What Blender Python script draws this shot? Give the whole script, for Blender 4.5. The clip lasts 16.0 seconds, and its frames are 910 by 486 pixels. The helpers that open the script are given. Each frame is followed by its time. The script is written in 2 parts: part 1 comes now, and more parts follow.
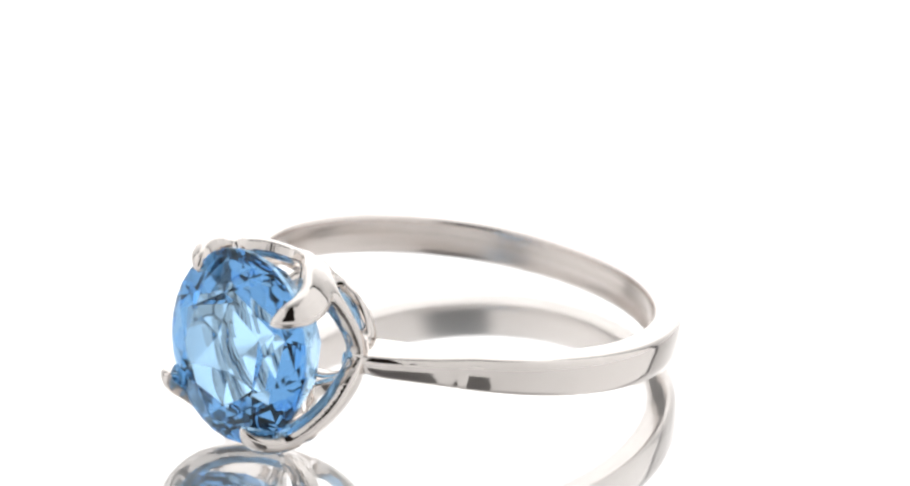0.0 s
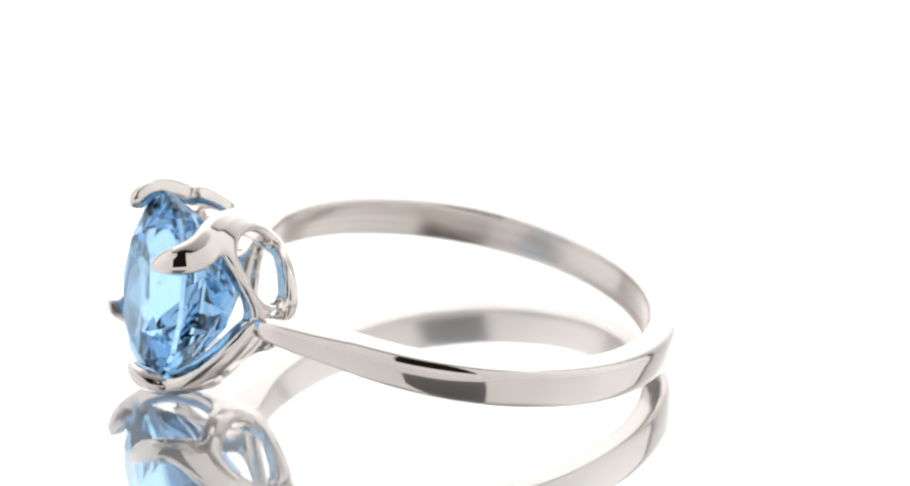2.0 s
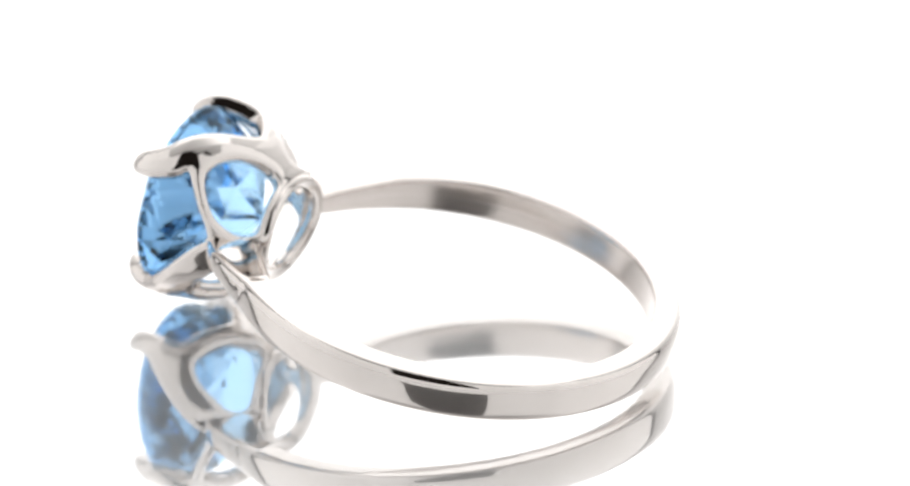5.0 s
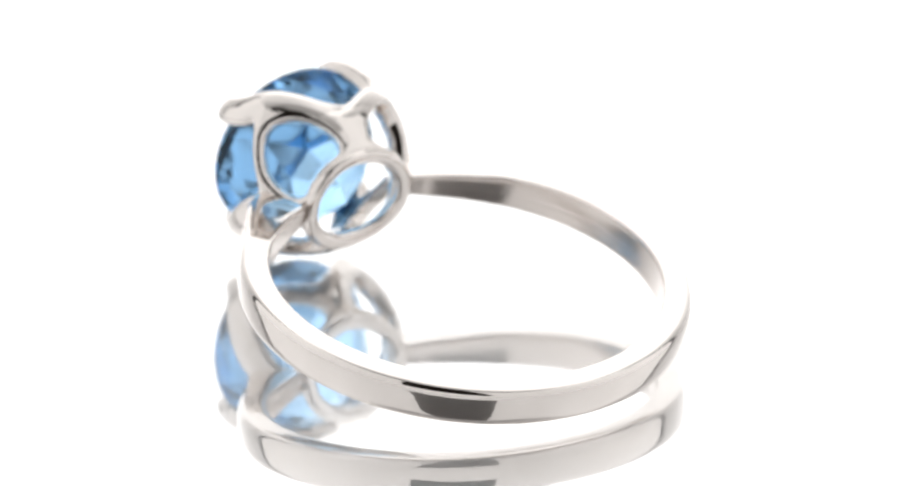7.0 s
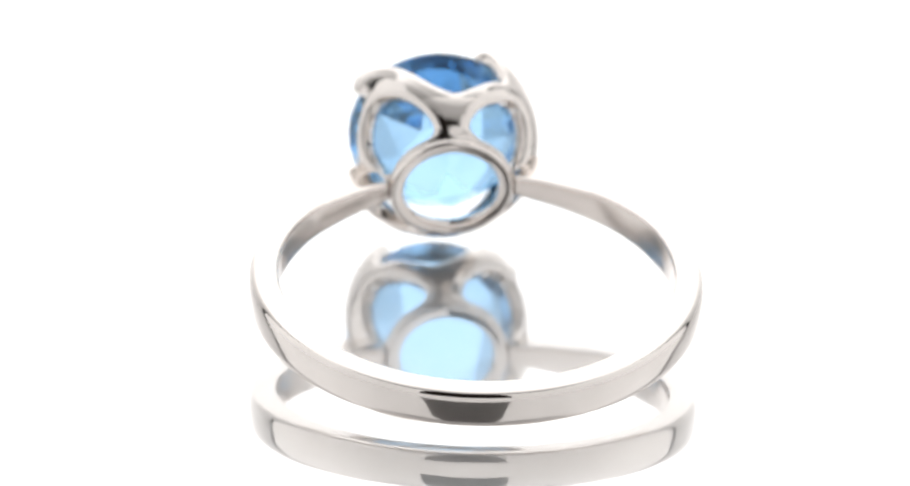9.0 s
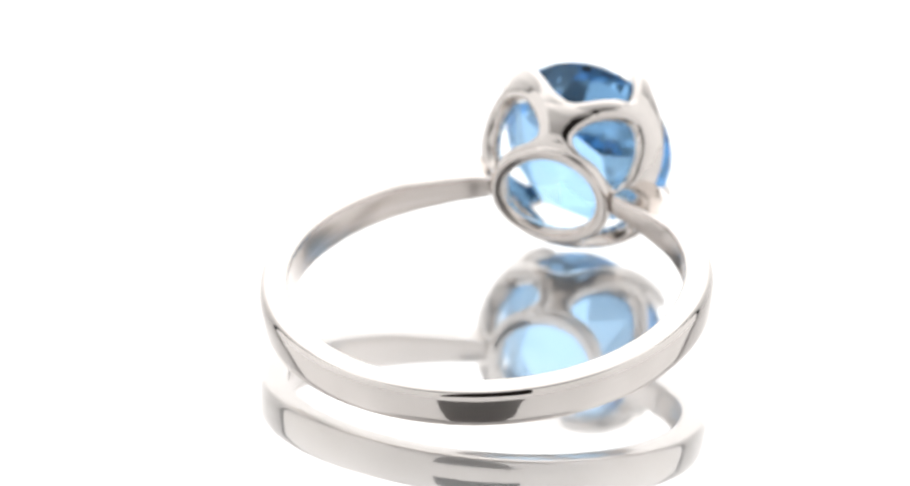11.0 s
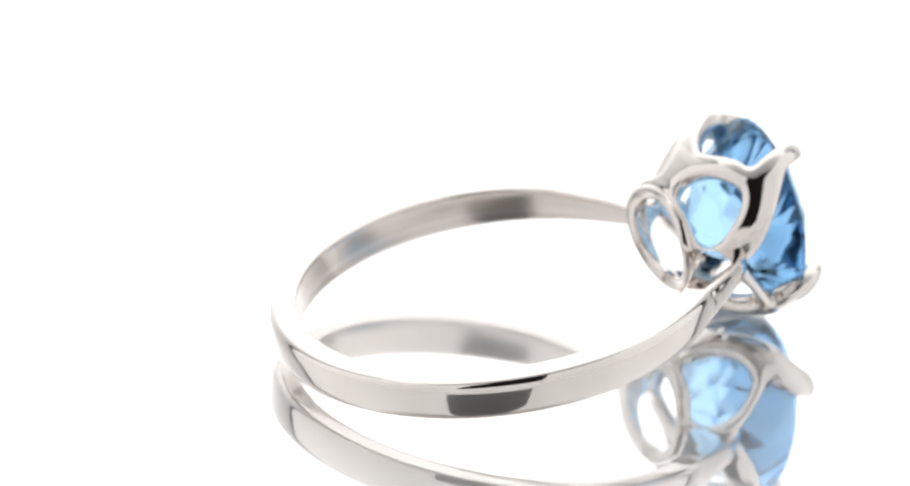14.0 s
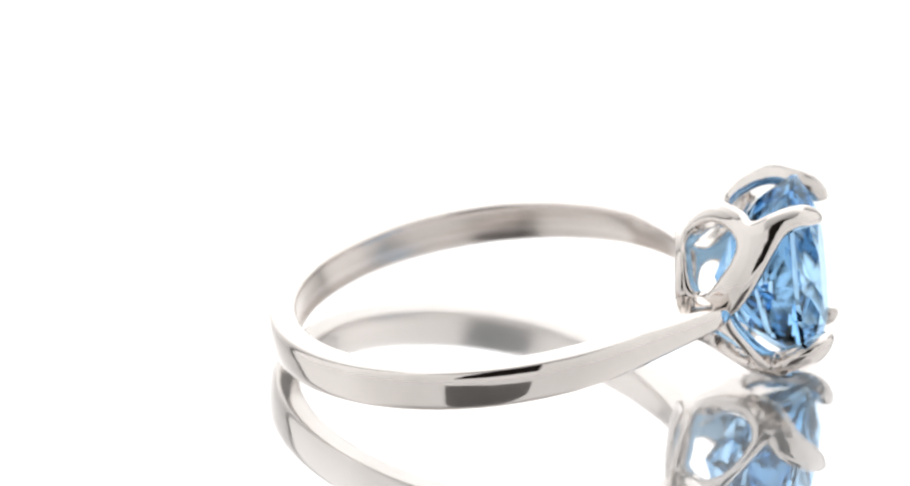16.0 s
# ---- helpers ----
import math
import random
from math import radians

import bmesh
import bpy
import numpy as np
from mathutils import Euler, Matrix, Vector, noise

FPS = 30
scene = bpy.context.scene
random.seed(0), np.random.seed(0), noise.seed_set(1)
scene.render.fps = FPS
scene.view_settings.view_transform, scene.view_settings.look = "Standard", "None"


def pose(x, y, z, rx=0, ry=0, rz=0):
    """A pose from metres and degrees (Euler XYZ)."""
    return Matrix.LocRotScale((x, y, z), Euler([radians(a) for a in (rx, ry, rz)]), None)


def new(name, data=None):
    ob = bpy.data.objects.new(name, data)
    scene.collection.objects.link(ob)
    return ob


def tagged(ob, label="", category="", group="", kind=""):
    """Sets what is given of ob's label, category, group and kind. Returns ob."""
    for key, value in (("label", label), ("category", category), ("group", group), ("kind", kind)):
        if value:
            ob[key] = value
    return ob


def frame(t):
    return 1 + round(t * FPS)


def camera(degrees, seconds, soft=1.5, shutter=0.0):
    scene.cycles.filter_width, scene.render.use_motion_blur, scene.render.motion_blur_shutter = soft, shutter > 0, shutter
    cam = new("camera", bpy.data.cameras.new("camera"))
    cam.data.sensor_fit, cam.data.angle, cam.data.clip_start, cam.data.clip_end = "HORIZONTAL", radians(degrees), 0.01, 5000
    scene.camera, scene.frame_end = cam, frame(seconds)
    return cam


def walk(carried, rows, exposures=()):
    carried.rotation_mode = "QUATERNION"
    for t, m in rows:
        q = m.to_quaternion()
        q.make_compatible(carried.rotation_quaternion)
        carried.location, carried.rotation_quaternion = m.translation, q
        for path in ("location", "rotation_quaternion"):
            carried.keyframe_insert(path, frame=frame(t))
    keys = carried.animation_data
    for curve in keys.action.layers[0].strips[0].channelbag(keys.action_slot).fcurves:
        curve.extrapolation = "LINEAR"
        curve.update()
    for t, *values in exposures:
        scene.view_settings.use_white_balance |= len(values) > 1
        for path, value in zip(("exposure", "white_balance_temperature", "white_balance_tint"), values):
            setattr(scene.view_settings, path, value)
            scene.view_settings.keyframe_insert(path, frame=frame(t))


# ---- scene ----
# Camera: a fixed lens in front of a slowly turning display plate
cam = camera(11.193, 16.0, soft=2.3)
cam.data.dof.use_dof, cam.data.dof.focus_distance, cam.data.dof.aperture_fstop = True, 0.193, 66.0
EYE = pose(-0.000853, -0.183675, 0.084187, 90 - 23.238, 0, 0) @ pose(0, 0, 0, 0, 0, 1.483)
walk(cam, [(0.0, EYE), (16.0, EYE)])

# ---- world and light ----
MM = 0.001
world = bpy.data.worlds.new("dark_studio")
scene.world = world
world.use_nodes = True
world.node_tree.nodes["Background"].inputs["Color"].default_value = (0.05, 0.04, 0.035, 1)
world.node_tree.nodes["Background"].inputs["Strength"].default_value = 0.25


# ---- materials ----
def material(name):
    m = bpy.data.materials.new(name)
    m.use_nodes = True
    m.node_tree.nodes.clear()
    return m, m.node_tree.nodes, m.node_tree.links


def out(nodes, links, socket):
    o = nodes.new("ShaderNodeOutputMaterial")
    links.new(socket, o.inputs["Surface"])


def fine_noise(nodes, links, scale, detail=3.0):
    c = nodes.new("ShaderNodeTexCoord")
    n = nodes.new("ShaderNodeTexNoise")
    n.inputs["Scale"].default_value, n.inputs["Detail"].default_value = scale, detail
    links.new(c.outputs["Object"], n.inputs["Vector"])
    return n.outputs["Fac"]


def ramp(nodes, links, fac, stops):
    r = nodes.new("ShaderNodeValToRGB")
    e = r.color_ramp.elements
    e[0].position, e[0].color = stops[0][0], (*stops[0][1], 1)
    e[1].position, e[1].color = stops[-1][0], (*stops[-1][1], 1)
    for p, c in stops[1:-1]:
        e.new(p).color = (*c, 1)
    links.new(fac, r.inputs["Fac"])
    return r.outputs["Color"]


def polished_metal():
    m, nodes, links = material("polished_white_gold")
    b = nodes.new("ShaderNodeBsdfPrincipled")
    b.inputs["Metallic"].default_value = 1.0
    links.new(ramp(nodes, links, fine_noise(nodes, links, 420), [(0.3, (0.735, 0.685, 0.648)), (0.7, (0.805, 0.755, 0.718))]), b.inputs["Base Color"])
    links.new(ramp(nodes, links, fine_noise(nodes, links, 1500), [(0.3, (0.025,) * 3), (0.75, (0.07,) * 3)]), b.inputs["Roughness"])
    bump = nodes.new("ShaderNodeBump")
    bump.inputs["Strength"].default_value, bump.inputs["Distance"].default_value = 0.10, 0.00005
    links.new(fine_noise(nodes, links, 700, 2.0), bump.inputs["Height"])
    links.new(bump.outputs["Normal"], b.inputs["Normal"])
    out(nodes, links, b.outputs["BSDF"])
    return m


def satin_metal():
    """The inside of the band: the same metal with fine lengthwise polishing marks."""
    m, nodes, links = material("satin_white_gold")
    b = nodes.new("ShaderNodeBsdfPrincipled")
    b.inputs["Metallic"].default_value = 1.0
    c = nodes.new("ShaderNodeTexCoord")
    k = nodes.new("ShaderNodeMapping")
    k.inputs["Scale"].default_value = (60, 60, 6000)
    n = nodes.new("ShaderNodeTexNoise")
    n.inputs["Scale"].default_value, n.inputs["Detail"].default_value = 1.0, 4.0
    links.new(c.outputs["Object"], k.inputs["Vector"])
    links.new(k.outputs["Vector"], n.inputs["Vector"])
    links.new(ramp(nodes, links, n.outputs["Fac"], [(0.3, (0.66, 0.60, 0.56)), (0.7, (0.82, 0.755, 0.715))]), b.inputs["Base Color"])
    links.new(ramp(nodes, links, n.outputs["Fac"], [(0.3, (0.15,) * 3), (0.7, (0.27,) * 3)]), b.inputs["Roughness"])
    bump = nodes.new("ShaderNodeBump")
    bump.inputs["Strength"].default_value, bump.inputs["Distance"].default_value = 0.25, 0.00003
    links.new(n.outputs["Fac"], bump.inputs["Height"])
    links.new(bump.outputs["Normal"], b.inputs["Normal"])
    out(nodes, links, b.outputs["BSDF"])
    return m


def blue_stone():
    m, nodes, links = material("blue_topaz")
    g = nodes.new("ShaderNodeBsdfGlass")
    g.inputs["IOR"].default_value, g.inputs["Roughness"].default_value = 1.62, 0.0
    g.inputs["Color"].default_value = (0.645, 0.825, 0.975, 1)
    out(nodes, links, g.outputs["BSDF"])
    return m


def mirror_plate():
    m, nodes, links = material("glossy_white_plate")
    d = nodes.new("ShaderNodeBsdfDiffuse")
    d.inputs["Color"].default_value = (0.86, 0.86, 0.86, 1)
    g = nodes.new("ShaderNodeBsdfGlossy")
    g.inputs["Color"].default_value = (0.97, 0.97, 0.97, 1)
    g.inputs["Roughness"].default_value = 0.02
    h = nodes.new("ShaderNodeBsdfGlossy")
    h.inputs["Color"].default_value, h.inputs["Roughness"].default_value = (0.97, 0.97, 0.97, 1), 0.28
    haze = nodes.new("ShaderNodeMixShader")
    haze.inputs["Fac"].default_value = 0.2
    links.new(g.outputs["BSDF"], haze.inputs[1])
    links.new(h.outputs["BSDF"], haze.inputs[2])
    x = nodes.new("ShaderNodeMixShader")
    x.inputs["Fac"].default_value = 0.87
    links.new(d.outputs["BSDF"], x.inputs[1])
    links.new(haze.outputs["Shader"], x.inputs[2])
    out(nodes, links, x.outputs["Shader"])
    return m


def emissive_fabric(name, stops):
    """White tent cloth; light of absent lamps behind it is painted as emission (stops along y)."""
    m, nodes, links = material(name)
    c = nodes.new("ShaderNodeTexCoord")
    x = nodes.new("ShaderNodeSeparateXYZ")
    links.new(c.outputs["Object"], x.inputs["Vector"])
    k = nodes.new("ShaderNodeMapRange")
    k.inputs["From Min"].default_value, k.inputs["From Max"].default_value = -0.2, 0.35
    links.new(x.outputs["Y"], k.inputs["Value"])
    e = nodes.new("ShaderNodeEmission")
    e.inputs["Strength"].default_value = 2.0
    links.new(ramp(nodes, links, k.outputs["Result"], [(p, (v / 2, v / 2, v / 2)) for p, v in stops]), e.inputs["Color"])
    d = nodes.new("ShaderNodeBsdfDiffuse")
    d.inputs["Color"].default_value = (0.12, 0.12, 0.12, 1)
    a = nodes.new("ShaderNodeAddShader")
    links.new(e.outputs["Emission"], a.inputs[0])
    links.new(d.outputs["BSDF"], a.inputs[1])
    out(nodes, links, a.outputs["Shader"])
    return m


def dark_frame():
    m, nodes, links = material("black_frame")
    b = nodes.new("ShaderNodeBsdfPrincipled")
    b.inputs["Base Color"].default_value, b.inputs["Roughness"].default_value = (0.02, 0.02, 0.02, 1), 0.6
    out(nodes, links, b.outputs["BSDF"])
    return m


METAL = polished_metal()
SATIN = satin_metal()
STONE = blue_stone()
PLATE = mirror_plate()
# lamp falloff painted into the emission: dimmer at backdrop sides and roof front
CLOTH_BACK = emissive_fabric("back_cloth", [(0.62, 0.5), (0.85, 0.8), (0.97, 1.15), (1.0, 1.6)])
CLOTH_TOP = emissive_fabric("top_cloth", [(0.05, 0.22), (0.36, 0.6), (0.55, 1.3), (1.0, 1.5)])
CLOTH_SIDE = emissive_fabric("side_cloth", [(0.0, 0.75), (0.2, 0.92), (0.45, 1.0), (1.0, 0.85)])
FRAME = dark_frame()


# ---- mesh helpers ----
def part(name, bm, mat, parent=None, label="", smooth=True):
    me = bpy.data.meshes.new(name)
    bmesh.ops.recalc_face_normals(bm, faces=bm.faces[:])
    for f in bm.faces:
        f.smooth = smooth
    bm.to_mesh(me)
    bm.free()
    me.materials.append(mat)
    ob = new(name, me)
    ob.parent = parent
    if label:
        tagged(ob, label)
    return ob


def box(x0, y0, z0, x1, y1, z1):
    bm = bmesh.new()
    bmesh.ops.create_cube(bm, size=1)
    for v in bm.verts:
        v.co = Vector((x0 if v.co.x < 0 else x1, y0 if v.co.y < 0 else y1, z0 if v.co.z < 0 else z1))
    return bm


def smooth_path(keys, n):
    """Catmull-Rom through rows of numbers, n steps a span."""
    k = np.array(keys, float)
    k = np.vstack([2 * k[0] - k[1], k, 2 * k[-1] - k[-2]])
    rows = []
    for i in range(1, len(k) - 2):
        for j in range(n):
            u = j / n
            a, b, c, d = k[i - 1], k[i], k[i + 1], k[i + 2]
            rows.append(0.5 * (2 * b + (c - a) * u + (2 * a - 5 * b + 4 * c - d) * u * u + (3 * b - a - 3 * c + d) * u ** 3))
    rows.append(k[-2])
    return np.array(rows)


def sweep(bm, centres, normals, widths, depths, power=2.6, sides=18, closed=False, crown=0.0, inner=0.0, inner_crown=0.0):
    """A rounded bar along centres; width lies across the normal, depth along it; crown, inner_crown: bulges of the outer and inner face; inner: a power of its own for the inner half. All in millimetres."""
    n = len(centres)
    rings = []
    for i in range(n):
        if closed:
            tan = Vector(centres[(i + 1) % n]) - Vector(centres[i - 1])
        else:
            tan = Vector(centres[min(i + 1, n - 1)]) - Vector(centres[max(i - 1, 0)])
        tan.normalize()
        nor = Vector(normals[i])
        nor = (nor - tan * nor.dot(tan)).normalized()
        side = tan.cross(nor)
        ring = []
        for k in range(sides):
            a = 2 * math.pi * (k + 0.5) / sides
            c, s = math.cos(a), math.sin(a)
            e = 2 / (inner if inner and s < 0 else power)
            x = math.copysign(abs(c) ** e, c) * widths[i] / 2
            y = math.copysign(abs(s) ** e, s) * depths[i] / 2
            y += (crown if y > 0 else -inner_crown) * (1 - (2 * x / widths[i]) ** 2)
            ring.append(bm.verts.new((Vector(centres[i]) + side * x + nor * y) * MM))
        rings.append(ring)
    for i in range(n if closed else n - 1):
        a, b = rings[i], rings[(i + 1) % n]
        for k in range(sides):
            bm.faces.new((a[k], a[(k + 1) % sides], b[(k + 1) % sides], b[k]))
    if not closed:
        bm.faces.new(rings[0])
        bm.faces.new(rings[-1][::-1])


# ---- the setting ----
def curtain(points, z0, z1, thick=0.002):
    """An upright cloth along a plan line."""
    bm = bmesh.new()
    n = len(points)
    rows = []
    for i, (x, y) in enumerate(points):
        a, b = points[max(i - 1, 0)], points[min(i + 1, n - 1)]
        t = Vector((b[0] - a[0], b[1] - a[1])).normalized()
        o = Vector((t.y, -t.x)) * thick
        rows.append([bm.verts.new((x + dx, y + dy, z)) for dx, dy in ((0, 0), (o.x, o.y)) for z in (z0, z1)])
    for p, q in zip(rows, rows[1:]):
        for k, l in ((0, 1), (1, 3), (3, 2), (2, 0)):
            bm.faces.new((p[k], p[l], q[l], q[k]))
    for r in (rows[0], rows[-1]):
        bm.faces.new((r[0], r[1], r[3], r[2]))
    return bm


def build_studio():
    tagged(part("ground_plate", box(-0.27, -0.215, -0.006, 0.27, 0.36, 0), PLATE, smooth=False), "glossy mirror-like white display plate under the ring", "display plate", kind="structure")
    tagged(part("ceiling", box(-0.27, -0.17, 0.46, 0.27, 0.36, 0.462), CLOTH_TOP, smooth=False), "white translucent light tent roof with lamplight from above put in as its own glow", "light tent", kind="structure")
    # back cloth, curved round from side to side
    plan = [(-0.26, 0.15)] + [(-0.26 + 0.14 * (1 - math.cos(radians(a))), 0.21 + 0.14 * math.sin(radians(a))) for a in range(0, 91, 10)]
    plan += [(-x, y) for x, y in plan[::-1]]
    tagged(part("backdrop", curtain(plan, 0, 0.46), CLOTH_BACK), "plain white backdrop cloth with its bright lighting put in as its own glow", "backdrop", kind="structure")
    # side cloths that curve to the slit in front of the lens
    side = [(0.26, 0.13)] + [(0.26 - 0.12 * (1 - math.cos(radians(a))), -0.08 - 0.12 * math.sin(radians(a))) for a in range(0, 91, 10)]
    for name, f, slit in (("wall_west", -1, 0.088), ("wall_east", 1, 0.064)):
        tagged(part(name, curtain([(f * x, y) for x, y in side + [(slit, -0.20)]], 0, 0.46), CLOTH_SIDE), "white translucent light tent side with lamplight from outside put in as its own glow", "light tent", kind="structure")
        tagged(part("trim", box(f * 0.262 - 0.006, 0.132, 0, f * 0.262 + 0.006, 0.148, 0.46), FRAME, smooth=False), "black upright edge pole of the light tent", "tent pole", kind="structure")
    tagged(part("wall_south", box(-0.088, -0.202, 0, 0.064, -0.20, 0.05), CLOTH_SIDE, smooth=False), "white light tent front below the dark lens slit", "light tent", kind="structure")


# ---- the ring: its own x points to the head, z along the finger; millimetres ----
# profile of the head: height label, height and radius; past 14.4 the claws curl inwards over the stone
PROFILE = np.array([(7.6, 7.6, 2.3), (8.2, 8.2, 2.42), (8.8, 8.8, 2.75), (9.5, 9.5, 3.3), (10.3, 10.3, 3.8), (11.3, 11.3, 4.15), (12.4, 12.38, 4.32), (13.2, 13.13, 4.28), (13.8, 13.62, 4.12), (14.2, 13.96, 3.88), (14.5, 14.16, 3.6), (14.8, 14.24, 3.28), (15.0, 14.22, 2.98)])


def lean(x, y, z):
    """The head leans a little to one side of the band and is flatter below on its two open sides."""
    slim = 1 - 0.105 * min(max((12.2 - x) / 2.2, 0.0), 1.0) * (z * z / max(y * y + z * z, 1e-9)) ** 2
    y, z = y * slim, z * slim
    return (x + 0.05 * y * min(max((x - 9.0) / 5.0, 0.0), 1.0), y, z)


# Outlines on the head as (angle round it, height label); the second half turn repeats the first
RIM = [(4, 10.3), (12, 10.42), (24, 10.95), (34, 11.42), (40, 11.78), (35.5, 12.15), (31, 12.9), (29.5, 13.7), (31, 14.4), (36.5, 14.8), (43, 14.35), (47, 13.5), (51, 13.0), (57, 12.62), (64, 12.1), (72, 11.45), (82, 10.78), (94, 10.42), (103, 10.55), (112, 10.9), (121, 11.32), (127.5, 11.6), (125.5, 12.3), (122, 13.1), (119, 13.9), (118.5, 14.45), (123, 14.8), (129.5, 14.35), (134, 13.55), (138, 12.98), (148, 12.4), (160, 11.75), (170, 11.2), (178, 10.7)]
WINDOWS = [[(9, 9.1), (17, 10.0), (28, 10.6), (42, 11.05), (54, 10.8), (64, 10.25), (72, 9.55), (74, 9.0), (66, 8.66), (50, 8.6), (30, 8.57), (15, 8.6)],
           [(108, 9.05), (113, 9.7), (124, 10.3), (138, 10.8), (149, 10.55), (160, 9.9), (169, 9.35), (171, 8.9), (161, 8.62), (140, 8.57), (120, 8.6)]]


def profile_curve():
    """Fine rows along the profile: length, height label, height, radius."""
    k = smooth_path(PROFILE, 24)
    step = np.hypot(np.diff(k[:, 1]), np.diff(k[:, 2]))
    return np.column_stack([np.concatenate([[0], np.cumsum(step)]), k])


def edge_distance(us, ss, line):
    """Distance of the grid points from a polyline."""
    best = np.full(us.shape, 1e9)
    for (u0, s0), (u1, s1) in zip(line, line[1:]):
        du, ds = u1 - u0, s1 - s0
        t = np.clip(((us - u0) * du + (ss - s0) * ds) / max(du * du + ds * ds, 1e-12), 0, 1)
        best = np.minimum(best, (us - u0 - t * du) ** 2 + (ss - s0 - t * ds) ** 2)
    return np.sqrt(best)


def inside(us, ss, loop):
    """Even-odd test of the grid points in a closed loop."""
    hit = np.zeros(us.shape, bool)
    for (u0, s0), (u1, s1) in zip(loop, np.vstack([loop[1:], loop[:1]])):
        if s0 != s1:
            hit ^= ((s0 > ss) != (s1 > ss)) & (us < (u1 - u0) * (ss - s0) / (s1 - s0) + u0)
    return hit


def basket_parts():
    """The pierced bowl of the setting: a curved sheet with smoothly cut outlines, rounded edges and real thickness; and the four claws above it."""
    curve = profile_curve()
    wide = 4.0 * math.pi / 180
    to_s = lambda rows: np.array([(a * wide, np.interp(h, curve[:, 1], curve[:, 0])) for a, h in rows])
    n_phi, n_s = 720, 216
    half = n_phi // 2
    ang = np.arange(half) * 360.0 / n_phi
    arc = np.linspace(0, curve[-1, 0], n_s)
    us, ss = np.meshgrid(ang * wide, arc, indexing="ij")
    # the rim over one half turn and some of its repeats, closed far below
    rim = smooth_path(to_s([(a - 180, h) for a, h in RIM[-8:]] + RIM + [(a + 180, h) for a, h in RIM[:8]]), 5)
    field = edge_distance(us, ss, rim)
    field[~inside(us, ss, np.vstack([rim, [(rim[-1][0], -9.0), (rim[0][0], -9.0)]]))] *= -1
    low = np.interp(8.36, curve[:, 1], curve[:, 0]) - 0.12 * np.cos(np.radians(ang)) ** 2
    field = np.minimum(field, ss - low[:, None])
    for keys in WINDOWS:
        loop = smooth_path(to_s(keys + keys[:3]), 6)[6:-6]
        away = edge_distance(us, ss, np.vstack([loop, loop[:1]]))
        away[inside(us, ss, loop)] *= -1
        field = np.minimum(field, away)
    field = np.vstack([field, field])
    X, R, H = (np.interp(arc, curve[:, 0], curve[:, c]) for c in (2, 3, 1))
    slope = np.gradient(R, arc), np.gradient(X, arc)
    thick = np.interp(H, (8.1, 9.0, 12.0, 13.8, 15.0), (0.30, 0.36, 0.40, 0.40, 0.30))

    def place(i, j, d, sign):
        """A point of the outer (1) or inner (-1) skin at grid place i, j, d inside the edge."""
        k = min(int(j), n_s - 2)
        f = j - k
        mixed = lambda v: v[k] * (1 - f) + v[k + 1] * f
        x, r, nx, nr = mixed(X), mixed(R), -mixed(slope[0]), mixed(slope[1])
        q = 1 - min(max(d, 0.0) / 0.34, 1.0)
        off = (1.0 if sign > 0 else -1.3) * mixed(thick) * (0.42 + 0.58 * math.sqrt(1 - q * q)) + (0.09 * min(d, 0.7) if sign > 0 else 0)
        a = radians(i * 360.0 / n_phi)
        r, x = r + off * nr, x + off * nx
        return Vector(lean(x, r * math.cos(a), r * math.sin(a))) * MM

    groups = {}

    def vert(store, key, i, j, d):
        if key not in store["at"]:
            store["at"][key] = tuple(store["bm"].verts.new(place(i, j, d, sg)) for sg in (1, -1))
        return store["at"][key]

    split = np.searchsorted(H, 12.9)
    for i in range(n_phi):
        for j in range(n_s - 1):
            corners = [(i, j), (i + 1, j), (i + 1, j + 1), (i, j + 1)]
            vals = [field[a % n_phi, b] for a, b in corners]
            if max(vals) <= 0:
                continue
            name = "basket" if j < split else "claw %d" % (i * 4 // n_phi)
            store = groups.setdefault(name, {"bm": bmesh.new(), "at": {}})
            poly, cut = [], []
            for c in range(4):
                (a, b), (a2, b2) = corners[c], corners[(c + 1) % 4]
                v, w = vals[c], vals[(c + 1) % 4]
                if v > 0:
                    poly.append(vert(store, (a % n_phi, b), a, b, v))
                if (v > 0) != (w > 0):
                    f = v / (v - w)
                    key = tuple(sorted(((a % n_phi, b), (a2 % n_phi, b2))))
                    poly.append(vert(store, key, a + (a2 - a) * f, b + (b2 - b) * f, 0.0))
                    cut.append((len(poly) - 1, v > 0))
            if len(poly) < 3:
                continue
            bm = store["bm"]
            bm.faces.new([p[0] for p in poly])
            bm.faces.new([p[1] for p in poly][::-1])
            for k, leaving in cut:
                nxt = poly[(k + 1) % len(poly)]
                if leaving and (k + 1) % len(poly) in [c for c, _ in cut]:
                    bm.faces.new((poly[k][0], poly[k][1], nxt[1], nxt[0]))
    return groups


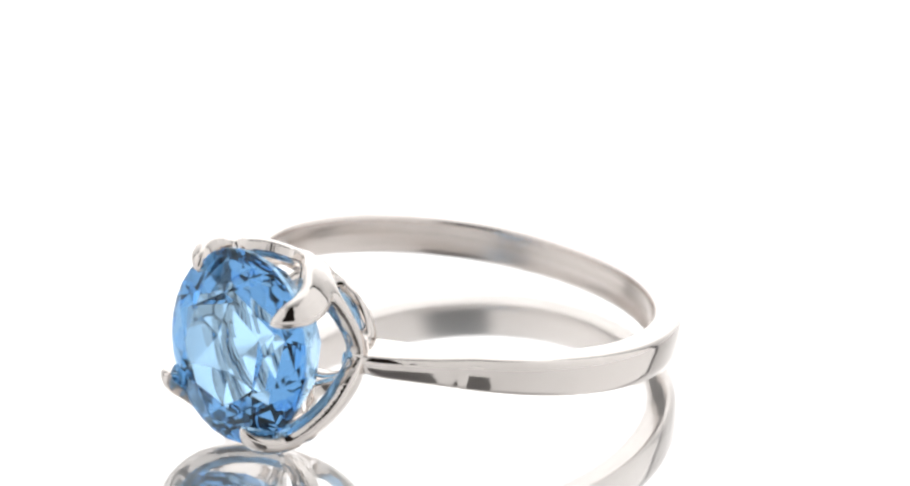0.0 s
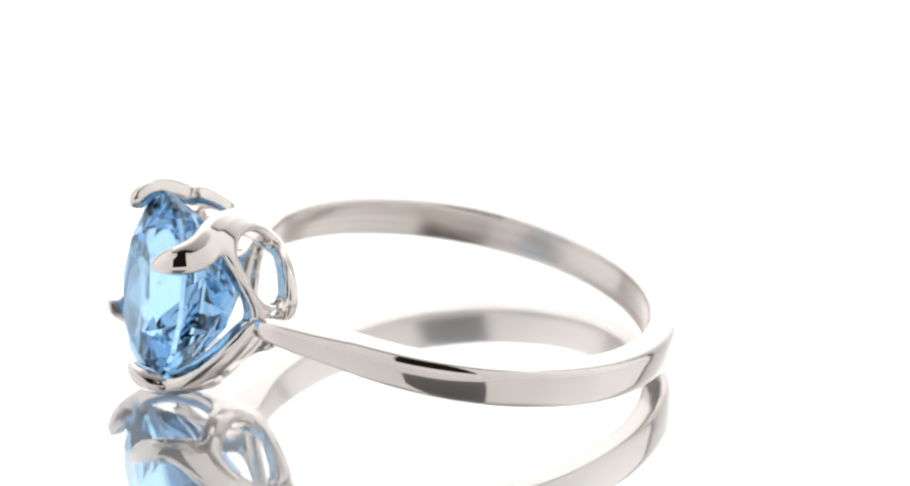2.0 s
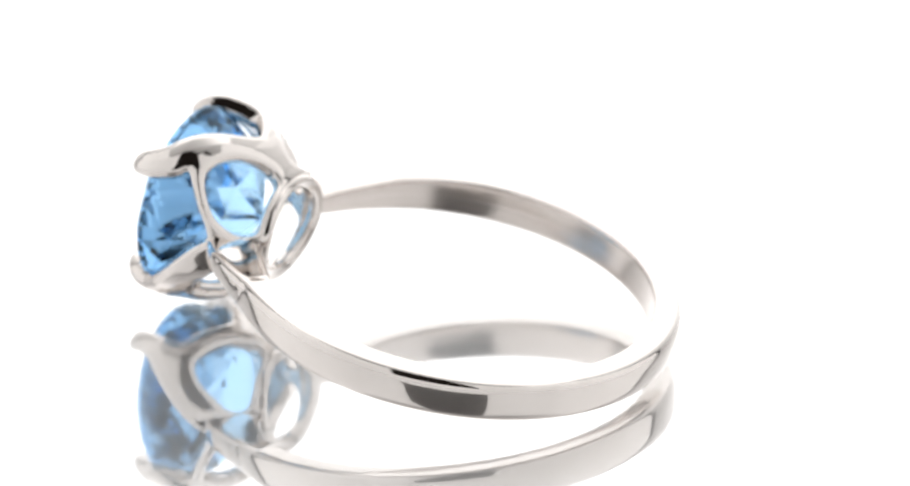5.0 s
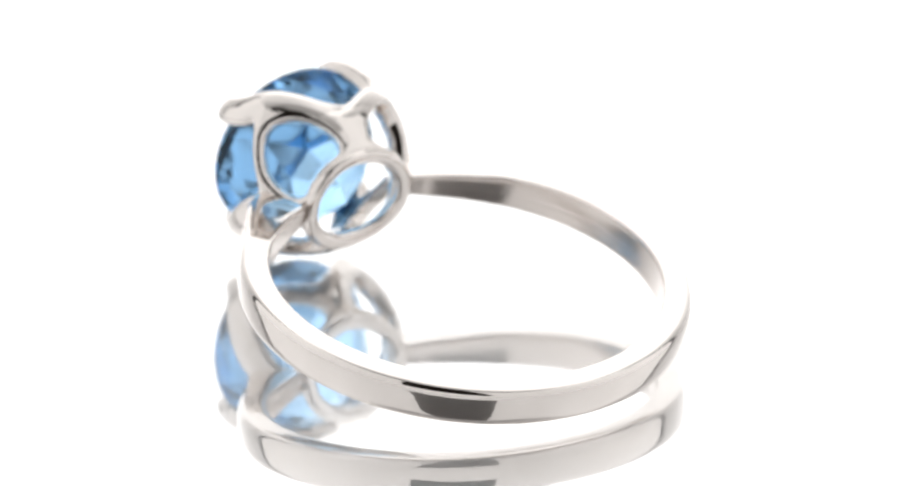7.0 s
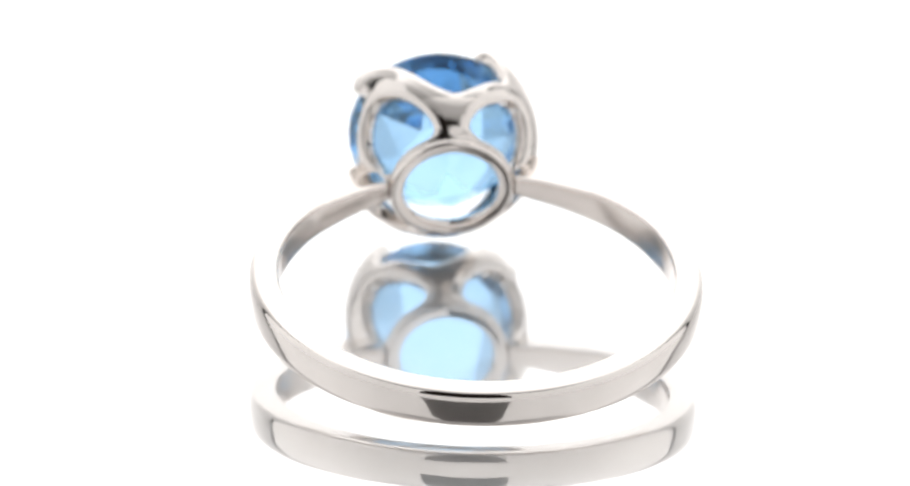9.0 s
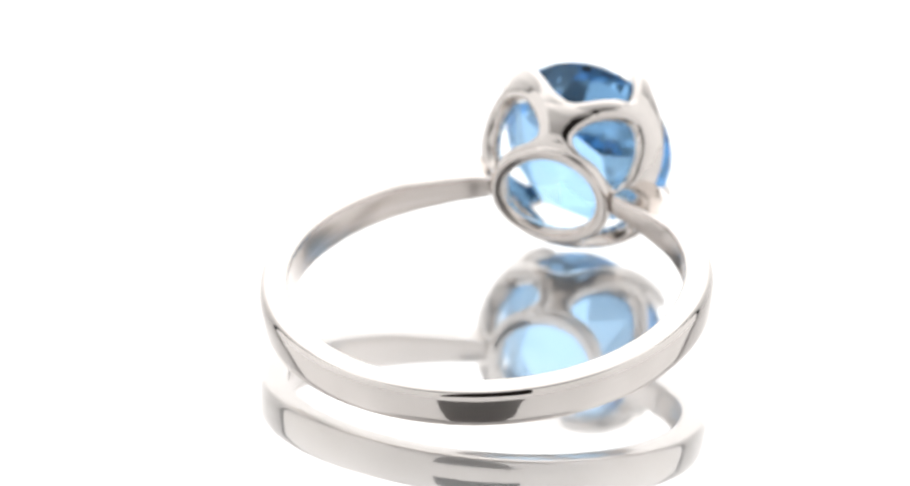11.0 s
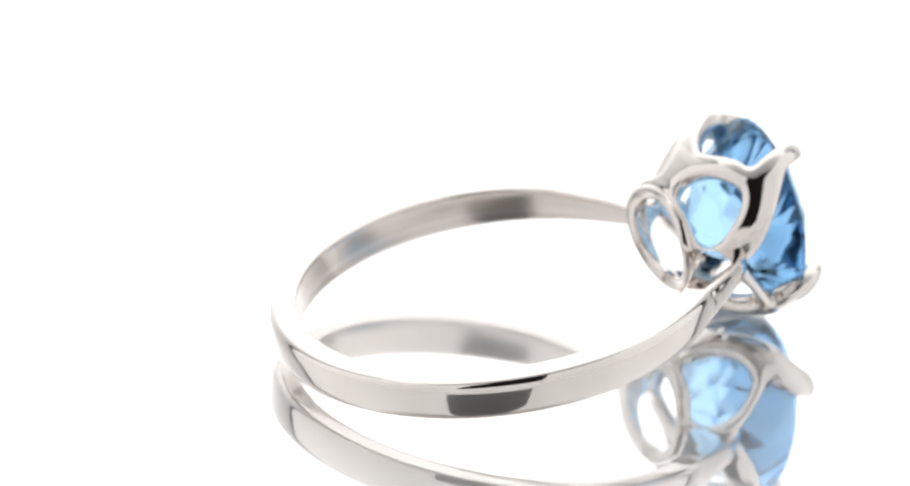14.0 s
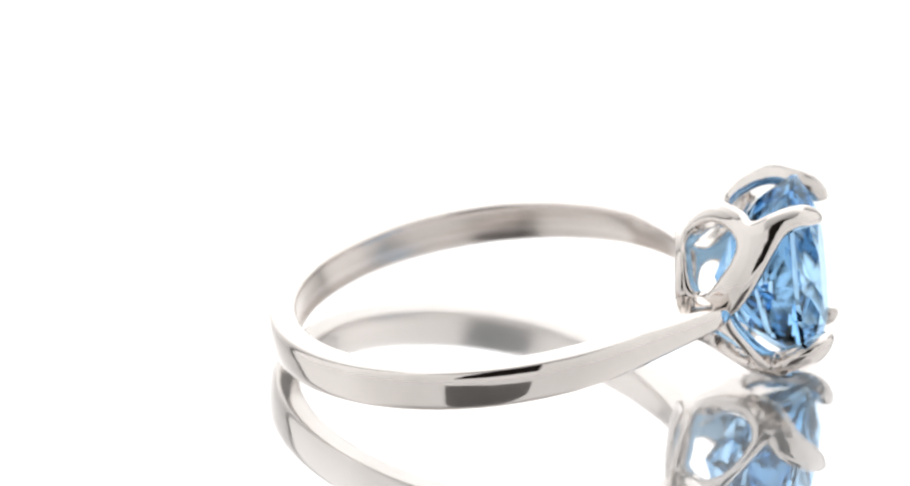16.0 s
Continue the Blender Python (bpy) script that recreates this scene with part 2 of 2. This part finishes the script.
def build_ring():
    ring = new("ring")
    ring.empty_display_size = 0.002
    # shank: narrow where it meets the head, broad opposite (angle, inner and outer radius, width)
    bm = bmesh.new()
    half = [(18, 8.6, 10.7, 0.8), (20, 8.55, 10.85, 0.96), (25, 8.46, 10.72, 1.1), (31, 8.42, 10.36, 1.2), (37, 8.42, 10.06, 1.3), (43, 8.47, 9.84, 1.43), (50, 8.55, 9.74, 1.55), (75, 8.6, 9.78, 1.73), (110, 8.62, 9.8, 1.78), (145, 8.64, 9.8, 1.74)]
    keys = half + [(180, 8.64, 9.78, 1.72)] + [(360 - a, b, c, w) for a, b, c, w in half[::-1]]
    rows = smooth_path(keys, 12)
    cs = [((r[1] + r[2]) / 2 * math.cos(radians(r[0])), (r[1] + r[2]) / 2 * math.sin(radians(r[0])), 0) for r in rows]
    ns = [Vector((c[0], c[1], 0)).normalized() for c in cs]
    sweep(bm, cs, ns, [r[3] for r in rows], [r[2] - r[1] for r in rows], power=5.5, sides=48, crown=0.13, inner=10.0, inner_crown=0.06)
    shank = part("shank", bm, METAL, ring, "tapered polished white gold band")
    shank.data.materials.append(SATIN)
    for f in shank.data.polygons:
        c = f.center
        if f.normal.x * c.x + f.normal.y * c.y < -0.7 * math.hypot(c.x, c.y):
            f.material_index = 1
    # openwork basket with the four claws that bend over the rim of the stone
    for name, store in basket_parts().items():
        if name == "basket":
            part("basket", store["bm"], METAL, ring, "openwork polished white gold basket with arched windows")
        else:
            part("claw", store["bm"], METAL, ring, "rounded polished claw gripping the stone")
    # oval gallery ring under the basket
    bm = bmesh.new()
    cs, ns = [], []
    for i in range(96):
        a = 2 * math.pi * i / 96
        cs.append((8.36 - 0.22 * math.cos(a) ** 2, 2.52 * math.cos(a), 2.1 * math.sin(a)))
        ns.append((-0.35, math.cos(a), math.sin(a)))
    sweep(bm, cs, ns, [0.56] * 96, [0.66] * 96, power=3.0, sides=22, closed=True)
    part("gallery_ring", bm, METAL, ring, "oval polished ring under the basket")
    # brilliant-cut stone with a two-tier pavilion
    bm = bmesh.new()
    R, hc, g = 4.05, 0.95, 0.1

    def p(r, a, h):
        x, y = 13.22 + h, r * math.cos(radians(a))
        return bm.verts.new(Vector((x + 0.05 * y, y, r * math.sin(radians(a)))) * MM)
    for k in range(8):
        a = 45 * k + 11
        p(0.58 * R, a, hc)
        rm = 0.80 * R
        p(rm, a + 22.5, g + (hc - g) * (R - rm * math.cos(radians(22.5))) / (0.42 * R))
        for b in (0, 11.25, 22.5, 33.75):
            p(R, a + b, g)
            p(R, a + b, -g)
        p(0.80 * R, a + 22.5, -1.55)
        p(0.50 * R, a, -2.8)
    p(0, 0, -3.75)
    bmesh.ops.convex_hull(bm, input=bm.verts[:])
    bmesh.ops.dissolve_limit(bm, angle_limit=radians(1.0), verts=bm.verts[:], edges=bm.edges[:])
    part("gemstone", bm, STONE, ring, "round brilliant-cut transparent sky blue gemstone", smooth=False)
    tagged(ring, "polished white gold ring with a round blue claw-set stone", "ring")
    return ring


build_studio()
RING = build_ring()


# ---- movement: the plate turns the ring about an upright axis ----
def motions():
    seat = pose(0.98 * MM, -0.253 * MM, 2.907 * MM, 0, -8.702, 0) @ pose(0, 0, 0, -0.91, 0, 0)
    turns = [(t / 2, 228.1 - 7.2 * t) for t in range(33)]
    walk(RING, [(t, pose(0, 0, 0, 0, 0, a) @ seat) for t, a in turns])


motions()
